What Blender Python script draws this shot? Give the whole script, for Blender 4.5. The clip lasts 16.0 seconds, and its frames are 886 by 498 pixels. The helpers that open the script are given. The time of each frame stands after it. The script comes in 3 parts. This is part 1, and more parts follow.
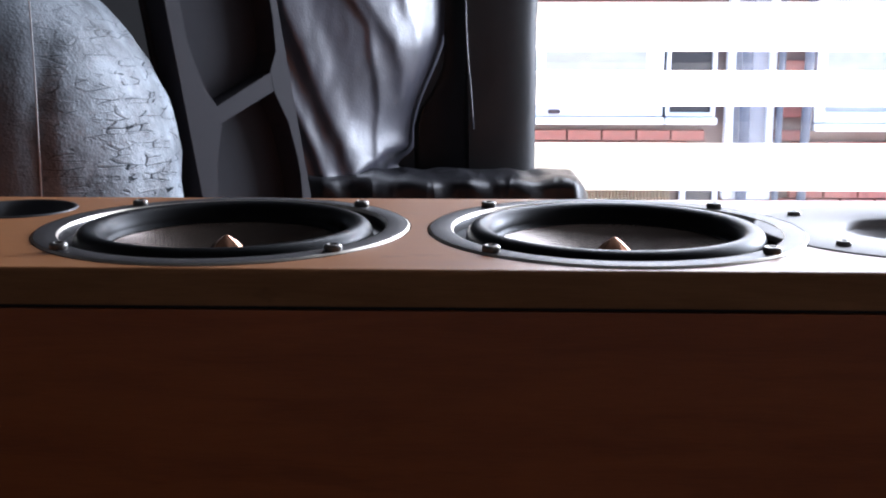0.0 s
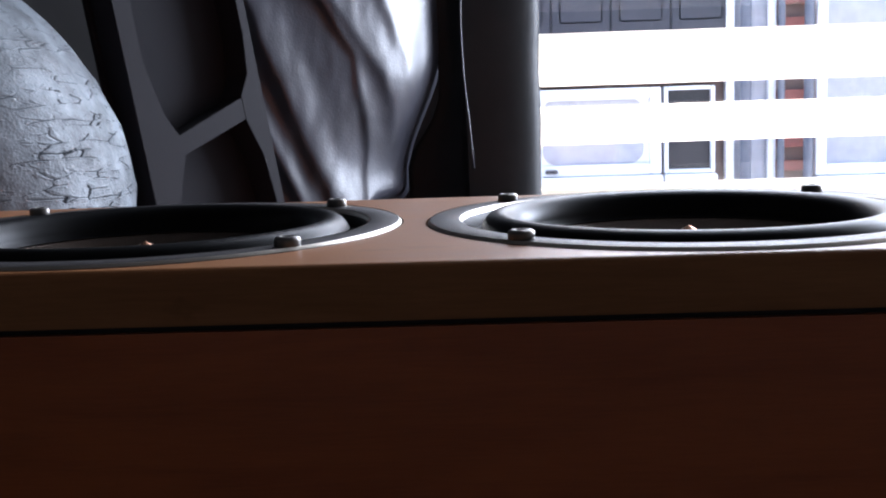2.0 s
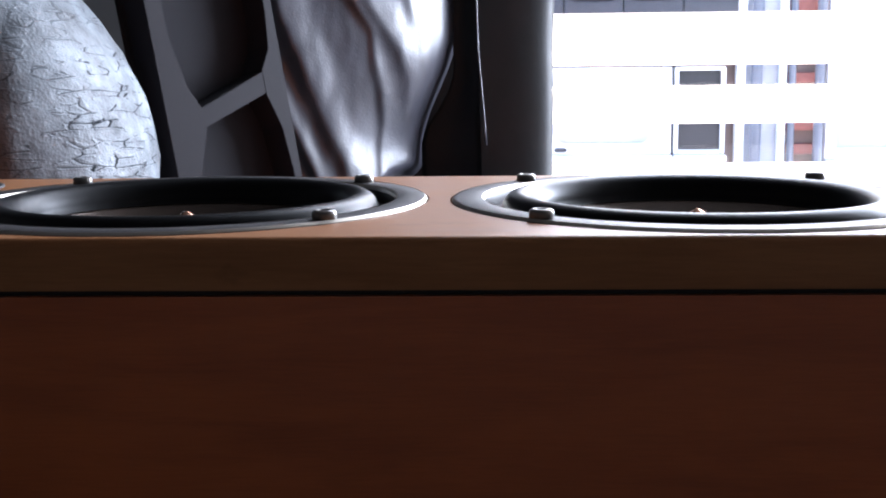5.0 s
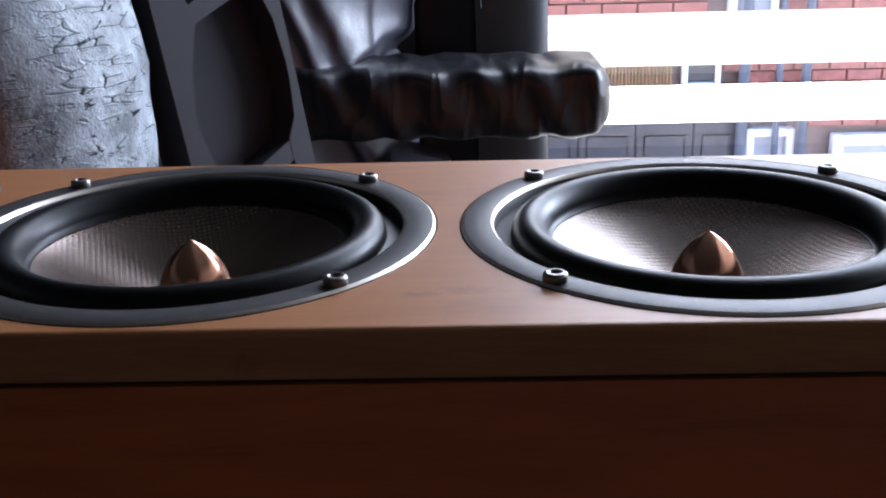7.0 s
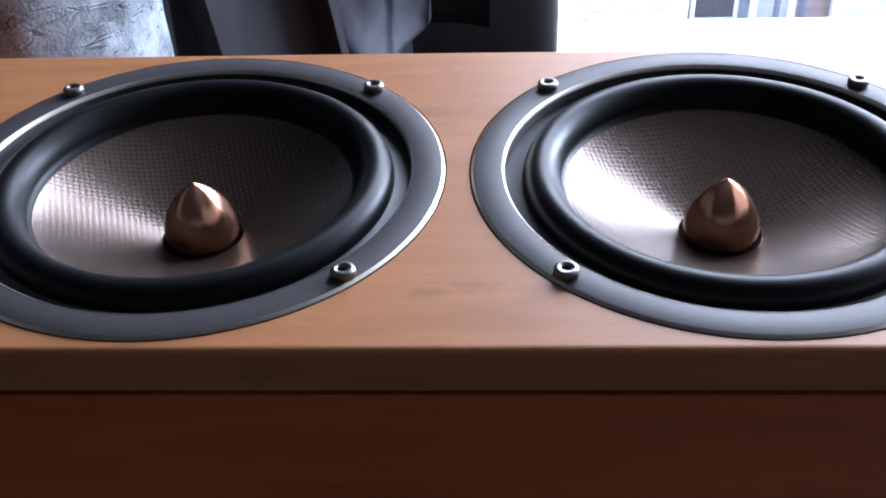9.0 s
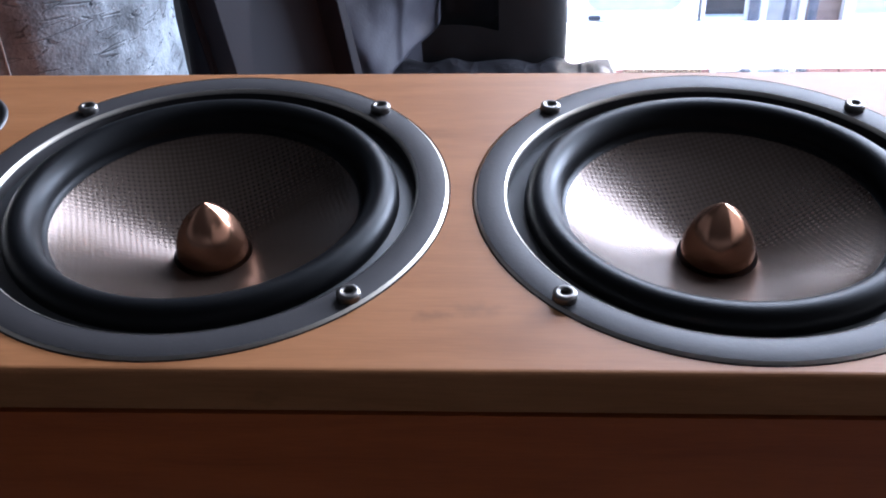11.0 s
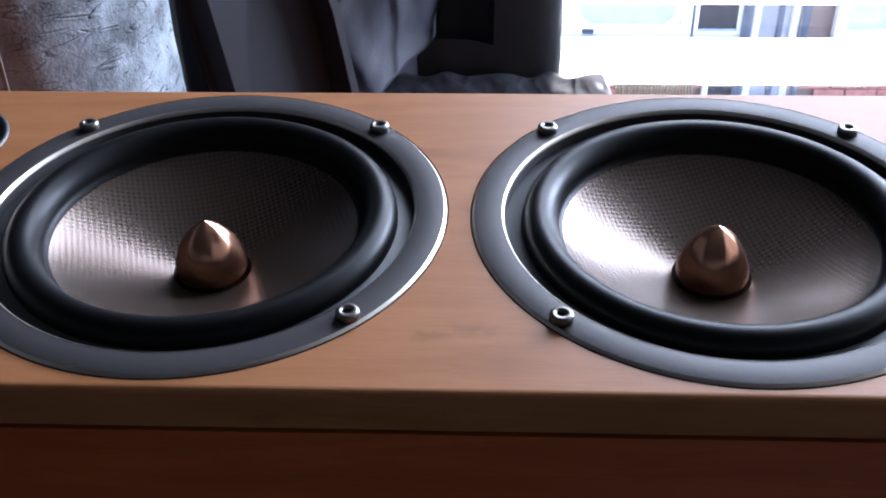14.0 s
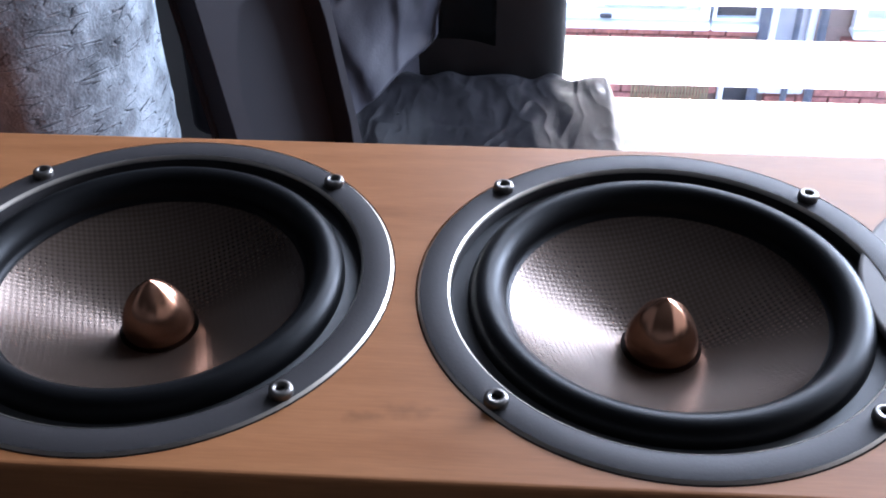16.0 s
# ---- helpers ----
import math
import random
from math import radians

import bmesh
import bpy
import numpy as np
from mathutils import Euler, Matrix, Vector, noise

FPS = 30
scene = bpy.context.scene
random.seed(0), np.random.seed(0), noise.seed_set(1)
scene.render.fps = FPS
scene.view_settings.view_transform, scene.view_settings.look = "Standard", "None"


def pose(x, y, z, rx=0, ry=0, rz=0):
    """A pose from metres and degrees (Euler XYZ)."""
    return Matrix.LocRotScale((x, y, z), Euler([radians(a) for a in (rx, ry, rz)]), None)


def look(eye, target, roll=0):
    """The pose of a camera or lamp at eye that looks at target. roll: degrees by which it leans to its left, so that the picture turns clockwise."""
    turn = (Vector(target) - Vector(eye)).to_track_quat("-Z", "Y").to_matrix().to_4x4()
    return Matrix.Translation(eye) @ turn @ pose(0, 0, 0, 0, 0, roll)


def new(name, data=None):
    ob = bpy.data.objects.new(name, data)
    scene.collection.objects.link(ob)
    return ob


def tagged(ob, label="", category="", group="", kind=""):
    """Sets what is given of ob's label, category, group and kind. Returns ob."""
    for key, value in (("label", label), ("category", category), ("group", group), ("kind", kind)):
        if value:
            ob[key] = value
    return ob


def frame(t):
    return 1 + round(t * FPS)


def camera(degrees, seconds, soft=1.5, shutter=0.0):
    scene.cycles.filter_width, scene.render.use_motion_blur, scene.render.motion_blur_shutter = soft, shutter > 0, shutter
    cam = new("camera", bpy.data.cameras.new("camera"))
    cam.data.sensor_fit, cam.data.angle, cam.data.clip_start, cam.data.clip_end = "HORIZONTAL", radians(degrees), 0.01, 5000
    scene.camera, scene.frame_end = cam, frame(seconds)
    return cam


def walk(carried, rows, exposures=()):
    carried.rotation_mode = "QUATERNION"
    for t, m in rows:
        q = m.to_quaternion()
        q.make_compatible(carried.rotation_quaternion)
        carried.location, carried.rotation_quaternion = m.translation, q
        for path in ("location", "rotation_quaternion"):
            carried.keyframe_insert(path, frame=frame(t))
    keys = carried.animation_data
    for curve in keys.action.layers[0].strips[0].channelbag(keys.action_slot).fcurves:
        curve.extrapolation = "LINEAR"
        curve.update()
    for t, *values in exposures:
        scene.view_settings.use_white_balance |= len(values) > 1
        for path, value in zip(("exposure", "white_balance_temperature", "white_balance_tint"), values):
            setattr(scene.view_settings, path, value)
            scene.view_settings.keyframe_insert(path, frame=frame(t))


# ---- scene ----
import itertools

cam = camera(43.50, 16.0, soft=2.0)
# seconds, eye, target, roll in degrees
PATH = [
    (0, (0.0282, -0.5307, 1.0468), (-0.0332, 1.4289, 0.6512), -0.01),
    (0.5, (0.0227, -0.5317, 1.0409), (-0.0562, 1.4286, 0.6520), -0.33),
    (1, (0.0264, -0.5318, 1.0430), (-0.0475, 1.4323, 0.6730), 0.16),
    (1.5, (0.0282, -0.4522, 1.0149), (-0.0204, 1.5321, 0.7691), -0.04),
    (2, (0.0208, -0.3824, 0.9926), (-0.0375, 1.5984, 0.7224), -1.89),
    (2.5, (0.0149, -0.3761, 0.9932), (-0.0297, 1.6016, 0.6988), -1.00),
    (3, (0.0172, -0.3923, 0.9919), (-0.0373, 1.5884, 0.7197), -1.57),
    (3.5, (0.0161, -0.3914, 0.9954), (-0.0465, 1.5854, 0.6983), -0.57),
    (4, (0.0162, -0.3949, 0.9949), (-0.0574, 1.5797, 0.6863), -0.70),
    (6.5, (0.0111, -0.4191, 1.0182), (-0.0519, 1.5479, 0.6619), -0.40),
    (7, (0.0095, -0.3842, 1.0736), (-0.0480, 1.5058, 0.4217), -1.56),
    (7.5, (0.0134, -0.3607, 1.1154), (-0.0354, 1.4171, 0.2006), -0.93),
    (8, (0.0149, -0.3582, 1.1264), (-0.0321, 1.3541, 0.0940), -1.03),
    (8.5, (0.0084, -0.3415, 1.1378), (-0.0632, 1.3379, 0.0540), -2.07),
    (9, (0.0099, -0.3310, 1.1589), (-0.0683, 1.2815, -0.0216), -1.94),
    (11.5, (0.0124, -0.3343, 1.1761), (-0.0829, 1.2671, -0.0183), -1.88),
    (12, (0.0119, -0.3323, 1.1799), (-0.0647, 1.2640, -0.0226), -1.52),
    (12.5, (0.0121, -0.3355, 1.1774), (-0.0518, 1.2687, -0.0153), -1.24),
    (13, (0.0121, -0.3303, 1.1830), (-0.0455, 1.2772, -0.0055), -0.47),
    (13.5, (0.0142, -0.3350, 1.1792), (-0.0522, 1.2893, 0.0142), -0.39),
    (14, (0.0103, -0.3355, 1.1780), (-0.0692, 1.2820, 0.0043), -1.02),
    (14.5, (0.0150, -0.3347, 1.1851), (-0.0687, 1.2569, -0.0231), -0.68),
    (15, (0.0138, -0.3312, 1.1875), (-0.0766, 1.2419, -0.0443), -0.90),
    (15.5, (0.0135, -0.3353, 1.1823), (-0.0461, 1.2723, -0.0059), -0.53),
    (16, (0.0347, -0.3115, 1.2012), (-0.0724, 1.2807, -0.0044), -0.38),
]


walk(cam, [(t, look(eye, target, roll)) for t, eye, target, roll in PATH],
     exposures=[(t, e, 5900 if t < 7 else 5450, 16) for t, e in ((0, 2.8), (1.0, 2.9), (1.6, 2.3), (2.4, 2.75), (3.0, 2.75), (3.4, 3.05), (4.2, 3.2), (6.5, 3.0), (7.5, 2.75), (8.0, 3.65), (9.0, 3.55), (11.5, 3.35), (16, 3.25))])

H = 0.95        # height of the loudspeaker's baffle, which faces the ceiling

# ---- light ----
world = bpy.data.worlds.new("world")
scene.world = world
world.use_nodes = True
wn = world.node_tree
sky = wn.nodes.new("ShaderNodeTexSky")
sky.sky_type = "NISHITA"
sky.sun_disc = False
sky.sun_elevation = radians(54)
sky.sun_rotation = radians(346)
sky.dust_density = 3.0
wn.links.new(sky.outputs[0], wn.nodes["Background"].inputs[0])
wn.nodes["Background"].inputs[1].default_value = 0.15

sun = new("sun", bpy.data.lights.new("sun", "SUN"))
sun.data.energy = 4.0
sun.data.angle = radians(2.0)
sun.data.color = (1.0, 0.96, 0.9)
sun.matrix_world = look((-3.0, 12.0, 17.0), (0.0, 0.0, 0.0))

# daylight of the tall window, over the blind and beside it
skylight = new("window_skylight", bpy.data.lights.new("window_skylight", "AREA"))
skylight.data.shape = "RECTANGLE"
skylight.data.size, skylight.data.size_y = 1.36, 1.0
skylight.data.energy = 9.5
skylight.data.color = (0.88, 0.94, 1.0)
skylight.matrix_world = look((0.82, 1.28, 1.77), (0.82, 0.0, 1.77))

sidelight = new("window_sidelight", bpy.data.lights.new("window_sidelight", "AREA"))
sidelight.data.shape = "RECTANGLE"
sidelight.data.size, sidelight.data.size_y = 0.6, 0.8
sidelight.data.energy = 11
sidelight.data.color = (0.86, 0.93, 1.0)
sidelight.matrix_world = look((1.30, 1.20, 1.25), (0.0, 0.2, 0.95))


# ---- materials ----
def mat(name, base, rough=0.5, metal=0.0, spec=0.5, coat=0.0):
    m = bpy.data.materials.new(name)
    m.use_nodes = True
    b = m.node_tree.nodes["Principled BSDF"]
    b.inputs["Base Color"].default_value = (*base, 1)
    b.inputs["Roughness"].default_value = rough
    b.inputs["Metallic"].default_value = metal
    b.inputs["Specular IOR Level"].default_value = spec
    b.inputs["Coat Weight"].default_value = coat
    b.inputs["Coat Roughness"].default_value = 0.28
    return m


def nodes_of(m):
    t = m.node_tree
    return t.nodes, t.links, t.nodes["Principled BSDF"]


def coords(m, scale=(1, 1, 1), turn=(0, 0, 0), kind="Object"):
    n, l, b = nodes_of(m)
    tc, mp = n.new("ShaderNodeTexCoord"), n.new("ShaderNodeMapping")
    mp.inputs["Scale"].default_value = scale
    mp.inputs["Rotation"].default_value = [radians(a) for a in turn]
    l.new(tc.outputs[kind], mp.inputs[0])
    return mp.outputs[0]


def noise_tex(m, vec, scale, detail=4, rough=0.55, distortion=0.0):
    n, l, b = nodes_of(m)
    t = n.new("ShaderNodeTexNoise")
    t.inputs["Scale"].default_value = scale
    t.inputs["Detail"].default_value = detail
    t.inputs["Roughness"].default_value = rough
    t.inputs["Distortion"].default_value = distortion
    l.new(vec, t.inputs["Vector"])
    return t.outputs["Fac"]


def ramp(m, fac, stops):
    n, l, b = nodes_of(m)
    r = n.new("ShaderNodeValToRGB")
    while len(r.color_ramp.elements) < len(stops):
        r.color_ramp.elements.new(0.5)
    for e, (p, c) in zip(r.color_ramp.elements, stops):
        e.position, e.color = p, (*c, 1)
    l.new(fac, r.inputs[0])
    return r.outputs[0]


def blend(m, fac, a, c, how="MIX"):
    n, l, b = nodes_of(m)
    x = n.new("ShaderNodeMix")
    x.data_type, x.blend_type = "RGBA", how
    for sock, v in ((x.inputs[0], fac), (x.inputs[6], a), (x.inputs[7], c)):
        if isinstance(v, (int, float)):
            sock.default_value = v
        elif isinstance(v, tuple):
            sock.default_value = (*v, 1)
        else:
            l.new(v, sock)
    return x.outputs[2]


def maths(m, op, a, c=0.0):
    n, l, b = nodes_of(m)
    x = n.new("ShaderNodeMath")
    x.operation = op
    for sock, v in ((x.inputs[0], a), (x.inputs[1], c)):
        if isinstance(v, (int, float)):
            sock.default_value = v
        else:
            l.new(v, sock)
    return x.outputs[0]


def bump(m, height, strength=0.3, distance=0.001):
    n, l, b = nodes_of(m)
    x = n.new("ShaderNodeBump")
    x.inputs["Strength"].default_value = strength
    x.inputs["Distance"].default_value = distance
    old = b.inputs["Normal"].links
    if old:
        l.new(old[0].from_socket, x.inputs["Normal"])
    l.new(height, x.inputs["Height"])
    l.new(x.outputs[0], b.inputs["Normal"])


def colour(m, out):
    n, l, b = nodes_of(m)
    l.new(out, b.inputs["Base Color"])


def rough_range(m, fac, lo, hi):
    n, l, b = nodes_of(m)
    x = n.new("ShaderNodeMapRange")
    x.inputs["To Min"].default_value, x.inputs["To Max"].default_value = lo, hi
    l.new(fac, x.inputs[0])
    l.new(x.outputs[0], b.inputs["Roughness"])


def make_wood(name, dark, light, knots=True, spots=()):
    m = mat(name, light, 0.42, 0, 0.14)
    v = coords(m, (1.2, 9.0, 9.0))
    g = noise_tex(m, v, 9, 6, 0.6, 0.6)
    c = ramp(m, g, [(0.25, dark), (0.6, light), (1.0, tuple(min(1, q * 1.12) for q in light))])
    fine = noise_tex(m, coords(m, (14, 260, 260)), 5, 3)
    c = blend(m, 0.16, c, ramp(m, fine, [(0.35, tuple(q * 0.55 for q in dark)), (0.65, light)]), "MIX")
    if knots:
        k = noise_tex(m, coords(m, (9, 22, 22)), 1.9, 2, 0.4, 1.2)
        kf = ramp(m, k, [(0.66, (0, 0, 0)), (0.74, (1, 1, 1))])
        c = blend(m, maths(m, "MULTIPLY", kf, 0.2), c, tuple(q * 0.55 for q in dark))
    for at, r in spots:
        n, l, b = nodes_of(m)
        dist = n.new("ShaderNodeVectorMath")
        dist.operation = "DISTANCE"
        warp = n.new("ShaderNodeVectorMath")
        warp.operation = "MULTIPLY_ADD"
        nz = n.new("ShaderNodeTexNoise")
        nz.inputs["Scale"].default_value = 160
        l.new(coords(m, (1, 1, 1)), nz.inputs["Vector"])
        l.new(nz.outputs["Color"], warp.inputs[0])
        warp.inputs[1].default_value = (0.008, 0.008, 0.008)
        l.new(coords(m, (0.45, 1, 1)), warp.inputs[2])
        l.new(warp.outputs[0], dist.inputs[0])
        dist.inputs[1].default_value = (at[0] * 0.45 + 0.004, at[1] + 0.004, at[2] + 0.004)
        near = ramp(m, maths(m, "DIVIDE", dist.outputs["Value"], r), [(0.15, (1, 1, 1)), (0.75, (0, 0, 0))])
        c = blend(m, maths(m, "MULTIPLY", near, 0.35), c, tuple(q * 0.4 for q in dark))
    colour(m, c)
    rough_range(m, g, 0.36, 0.5)
    bump(m, fine, 0.08, 0.0004)
    return m


def make_leather(name, base, rough, grain=900, wrinkle=0.25, relief=0.22):
    m = mat(name, base, rough, 0, 0.4)
    n, l, b = nodes_of(m)
    vec = coords(m)
    vo = n.new("ShaderNodeTexVoronoi")
    vo.inputs["Scale"].default_value = grain
    l.new(vec, vo.inputs["Vector"])
    big = noise_tex(m, vec, 14, 4)
    colour(m, ramp(m, big, [(0.3, tuple(q * 0.75 for q in base)), (0.7, tuple(q * 1.25 for q in base))]))
    rough_range(m, noise_tex(m, vec, 40, 4), rough - 0.06, rough + 0.08)
    bump(m, vo.outputs["Distance"], relief, 0.0008)
    bump(m, noise_tex(m, vec, 60, 3), wrinkle, 0.002)
    return m


WOOD = make_wood("maple_veneer", (0.192, 0.075, 0.026), (0.252, 0.108, 0.042), True, (((0.006, -0.065, 0.95), 0.006), ((-0.008, -0.069, 0.95), 0.005), ((-0.058, -0.094, 0.939), 0.004)))
WOOD_SIDE = make_wood("cabinet_veneer", (0.225, 0.048, 0.011), (0.33, 0.078, 0.018))
nodes_of(WOOD_SIDE)[2].inputs["Specular IOR Level"].default_value = 0.4
rough_range(WOOD_SIDE, noise_tex(WOOD_SIDE, coords(WOOD_SIDE, (1, 6, 6)), 9, 4), 0.24, 0.36)
TABLE = make_wood("table_wood", (0.10, 0.05, 0.025), (0.17, 0.09, 0.045), False)
# near-black that puts the shade of groove and port depths into colour
GAP_SHADE = mat("shadow_gap", (0.012, 0.01, 0.01), 0.8)
PORT = mat("port_plastic", (0.015, 0.015, 0.017), 0.5)

FLANGE = mat("satin_grey_alloy", (0.034, 0.031, 0.031), 0.52, 0.15, 0.12)
bump(FLANGE, noise_tex(FLANGE, coords(FLANGE), 900, 2), 0.12, 0.0004)
rough_range(FLANGE, noise_tex(FLANGE, coords(FLANGE), 30, 4), 0.42, 0.56)
CHAMFER = mat("polished_alloy_edge", (0.50, 0.46, 0.40), 0.34, 1.0)
RUBBER = mat("black_rubber", (0.0035, 0.0035, 0.0038), 0.4, 0, 0.08)
bump(RUBBER, noise_tex(RUBBER, coords(RUBBER), 700, 3), 0.06, 0.0004)
rough_range(RUBBER, noise_tex(RUBBER, coords(RUBBER), 45, 4), 0.34, 0.48)
GASKET = mat("black_gasket", (0.012, 0.012, 0.013), 0.6)
SCREW = mat("dark_steel", (0.13, 0.12, 0.11), 0.32, 0.85)
SOCKET = mat("socket_dark", (0.01, 0.01, 0.01), 0.6)
COPPER = mat("copper", (0.56, 0.29, 0.18), 0.2, 1.0)
rough_range(COPPER, noise_tex(COPPER, coords(COPPER), 120, 3), 0.16, 0.28)
PLATE = mat("silver_plate", (0.17, 0.158, 0.150), 0.6, 0.05, 0.15)
bump(PLATE, noise_tex(PLATE, coords(PLATE), 800, 2), 0.1, 0.0003)
DOME = mat("tweeter_dome", (0.55, 0.53, 0.50), 0.3, 0.6)


def make_weave():
    """Woven fibre cone: warp and weft about 2.3 mm apart, clear resin over them."""
    m = mat("woven_cone", (0.2, 0.17, 0.14), 0.26, 0.66, 0.42, 0.0)
    n, l, b = nodes_of(m)
    v = coords(m, (1, 1, 1), (0, 0, 28))
    sep = n.new("ShaderNodeSeparateXYZ")
    l.new(v, sep.inputs[0])
    k = 2 * math.pi / 0.0028
    sx = maths(m, "SINE", maths(m, "MULTIPLY", sep.outputs[0], k))
    sy = maths(m, "SINE", maths(m, "MULTIPLY", sep.outputs[1], k))
    w = maths(m, "MULTIPLY", sx, sy)
    hgt = maths(m, "MULTIPLY_ADD", w, 0.5)
    n[hgt.node.name].inputs[2].default_value = 0.5
    colour(m, ramp(m, hgt, [(0.05, (0.055, 0.038, 0.028)), (0.5, (0.070, 0.049, 0.037)), (0.95, (0.092, 0.067, 0.052))]))
    bump(m, hgt, 0.08, 0.0006)
    bump(m, noise_tex(m, v, 900, 2), 0.1, 0.0003)
    return m


CONE = make_weave()


def make_cracked():
    """Old grey-black leather, worn pale and crazed with short level cracks; the window's light is coloured in on its
    right.
    """
    m = make_leather("cracked_leather", (0.036, 0.041, 0.047), 0.56, 430, 0.5, 0.32)
    n, l, b = nodes_of(m)
    base = b.inputs["Base Color"].links[0].from_socket
    v = coords(m, (24, 24, 125))
    nz = n.new("ShaderNodeTexNoise")
    nz.inputs["Scale"].default_value = 1.3
    nz.inputs["Detail"].default_value = 8
    l.new(v, nz.inputs["Vector"])
    mixv = n.new("ShaderNodeVectorMath")
    mixv.operation = "MULTIPLY_ADD"
    l.new(nz.outputs["Color"], mixv.inputs[0])
    mixv.inputs[1].default_value = (0.35, 0.35, 0.45)
    l.new(v, mixv.inputs[2])
    vo = n.new("ShaderNodeTexVoronoi")
    vo.feature = "DISTANCE_TO_EDGE"
    vo.inputs["Scale"].default_value = 1.0
    l.new(mixv.outputs[0], vo.inputs["Vector"])
    line = ramp(m, vo.outputs["Distance"], [(0.0, (1, 1, 1)), (0.012, (1, 1, 1)), (0.034, (0, 0, 0))])
    where = ramp(m, noise_tex(m, coords(m, (1, 1, 2.0)), 46, 3), [(0.50, (0, 0, 0)), (0.54, (1, 1, 1))])
    sep = n.new("ShaderNodeSeparateXYZ")
    l.new(coords(m), sep.inputs[0])
    # rises to the right: keeps cracks there and paints in the side light
    side = ramp(m, maths(m, "ADD", sep.outputs[0], 0.5), [(0.645, (0, 0, 0)), (0.735, (1, 1, 1))])
    crack = maths(m, "MULTIPLY", maths(m, "MULTIPLY", line, where), side)
    pale = noise_tex(m, coords(m), 26, 5, 0.65)
    pale = maths(m, "MULTIPLY", ramp(m, pale, [(0.35, (0, 0, 0)), (0.65, (1, 1, 1))]), side)
    c = blend(m, maths(m, "MULTIPLY", pale, 0.75), base, (0.22, 0.25, 0.275))
    c = blend(m, maths(m, "MULTIPLY", crack, 0.95), c, (0.008, 0.009, 0.011))
    colour(m, c)
    lip = ramp(m, vo.outputs["Distance"], [(0.02, (0, 0, 0)), (0.09, (1, 1, 1)), (0.22, (0.35, 0.35, 0.35))])
    bump(m, maths(m, "MULTIPLY", maths(m, "MULTIPLY", lip, where), side), 0.40, 0.0014)
    gloss = maths(m, "MULTIPLY", maths(m, "SUBTRACT", 1.0, crack), 0.28)
    l.new(gloss, b.inputs["Specular IOR Level"])
    return m


CRACKED = make_cracked()
LEATHER = make_leather("black_leather", (0.032, 0.0315, 0.040), 0.34, 420, 0.16, 0.16)
nodes_of(LEATHER)[2].inputs["Specular IOR Level"].default_value = 0.55
LEATHER_DARK = make_leather("dark_leather", (0.008, 0.008, 0.009), 0.55, 900, 0.1)
CREASED = make_leather("creased_leather", (0.011, 0.0108, 0.0125), 0.30, 1100, 0.10)
nodes_of(CREASED)[2].inputs["Specular IOR Level"].default_value = 0.28
crease_n = noise_tex(CREASED, coords(CREASED, (30, 12, 9), (0, 38, 0)), 1.0, 1, 0.4, 0.3)
bump(CREASED, ramp(CREASED, crease_n, [(0.30, (0, 0, 0)), (0.50, (1, 1, 1)), (0.70, (0.1, 0.1, 0.1))]), 0.40, 0.006)
THREAD = mat("pale_thread", (0.30, 0.30, 0.30), 0.8)

GRILLE = mat("grey_moulded_frame", (0.017, 0.016, 0.018), 0.7, 0, 0.08)
bump(GRILLE, noise_tex(GRILLE, coords(GRILLE), 500, 3), 0.15, 0.0006)
CLOTH = mat("grille_cloth", (0.0165, 0.016, 0.018), 0.9, 0, 0.1)
bump(CLOTH, noise_tex(CLOTH, coords(CLOTH), 1500, 2), 0.4, 0.0006)


def make_plain(name, base, rough, scale=6, amount=0.12, grain=180):
    m = mat(name, base, rough)
    f = noise_tex(m, coords(m), scale, 5)
    colour(m, ramp(m, f, [(0.3, tuple(q * (1 - amount) for q in base)), (0.7, tuple(min(1, q * (1 + amount)) for q in base))]))
    bump(m, noise_tex(m, coords(m), grain, 3), 0.1, 0.001)
    return m


WALL = make_plain("wall_paint", (0.125, 0.120, 0.120), 0.8)
BOUNCE_WALL = make_plain("bounce_wall_paint", (0.60, 0.56, 0.53), 0.8)
# unseen ceiling, made dark so the cones' rear walls get little bounce
CEILING = make_plain("ceiling_paint", (0.045, 0.043, 0.042), 0.85)
CARPET = make_plain("carpet", (0.040, 0.039, 0.040), 0.95, 9, 0.25, 700)
UPVC = make_plain("white_upvc", (0.82, 0.82, 0.80), 0.35, 5, 0.03)
CREAM = make_plain("cream_render", (0.42, 0.36, 0.28), 0.8, 4, 0.08)
BRICK = make_plain("red_brick", (0.34, 0.125, 0.095), 0.85, 30, 0.3, 120)
MORTAR = make_plain("mortar", (0.24, 0.17, 0.14), 0.9, 20, 0.1)
PAVE = make_plain("pale_paving", (0.64, 0.60, 0.57), 0.85, 3, 0.2)
DARK_PANEL = make_plain("dark_door_paint", (0.035, 0.035, 0.042), 0.4, 8, 0.15)
PIPE = make_plain("blue_grey_paint", (0.11, 0.125, 0.155), 0.4, 8, 0.1)
CURTAIN = make_plain("net_curtain", (0.42, 0.42, 0.43), 0.9, 12, 0.12)
ROOF = make_plain("slate", (0.16, 0.16, 0.18), 0.7, 6, 0.2)
LATH = make_plain("bamboo", (0.24, 0.16, 0.075), 0.6, 20, 0.15)


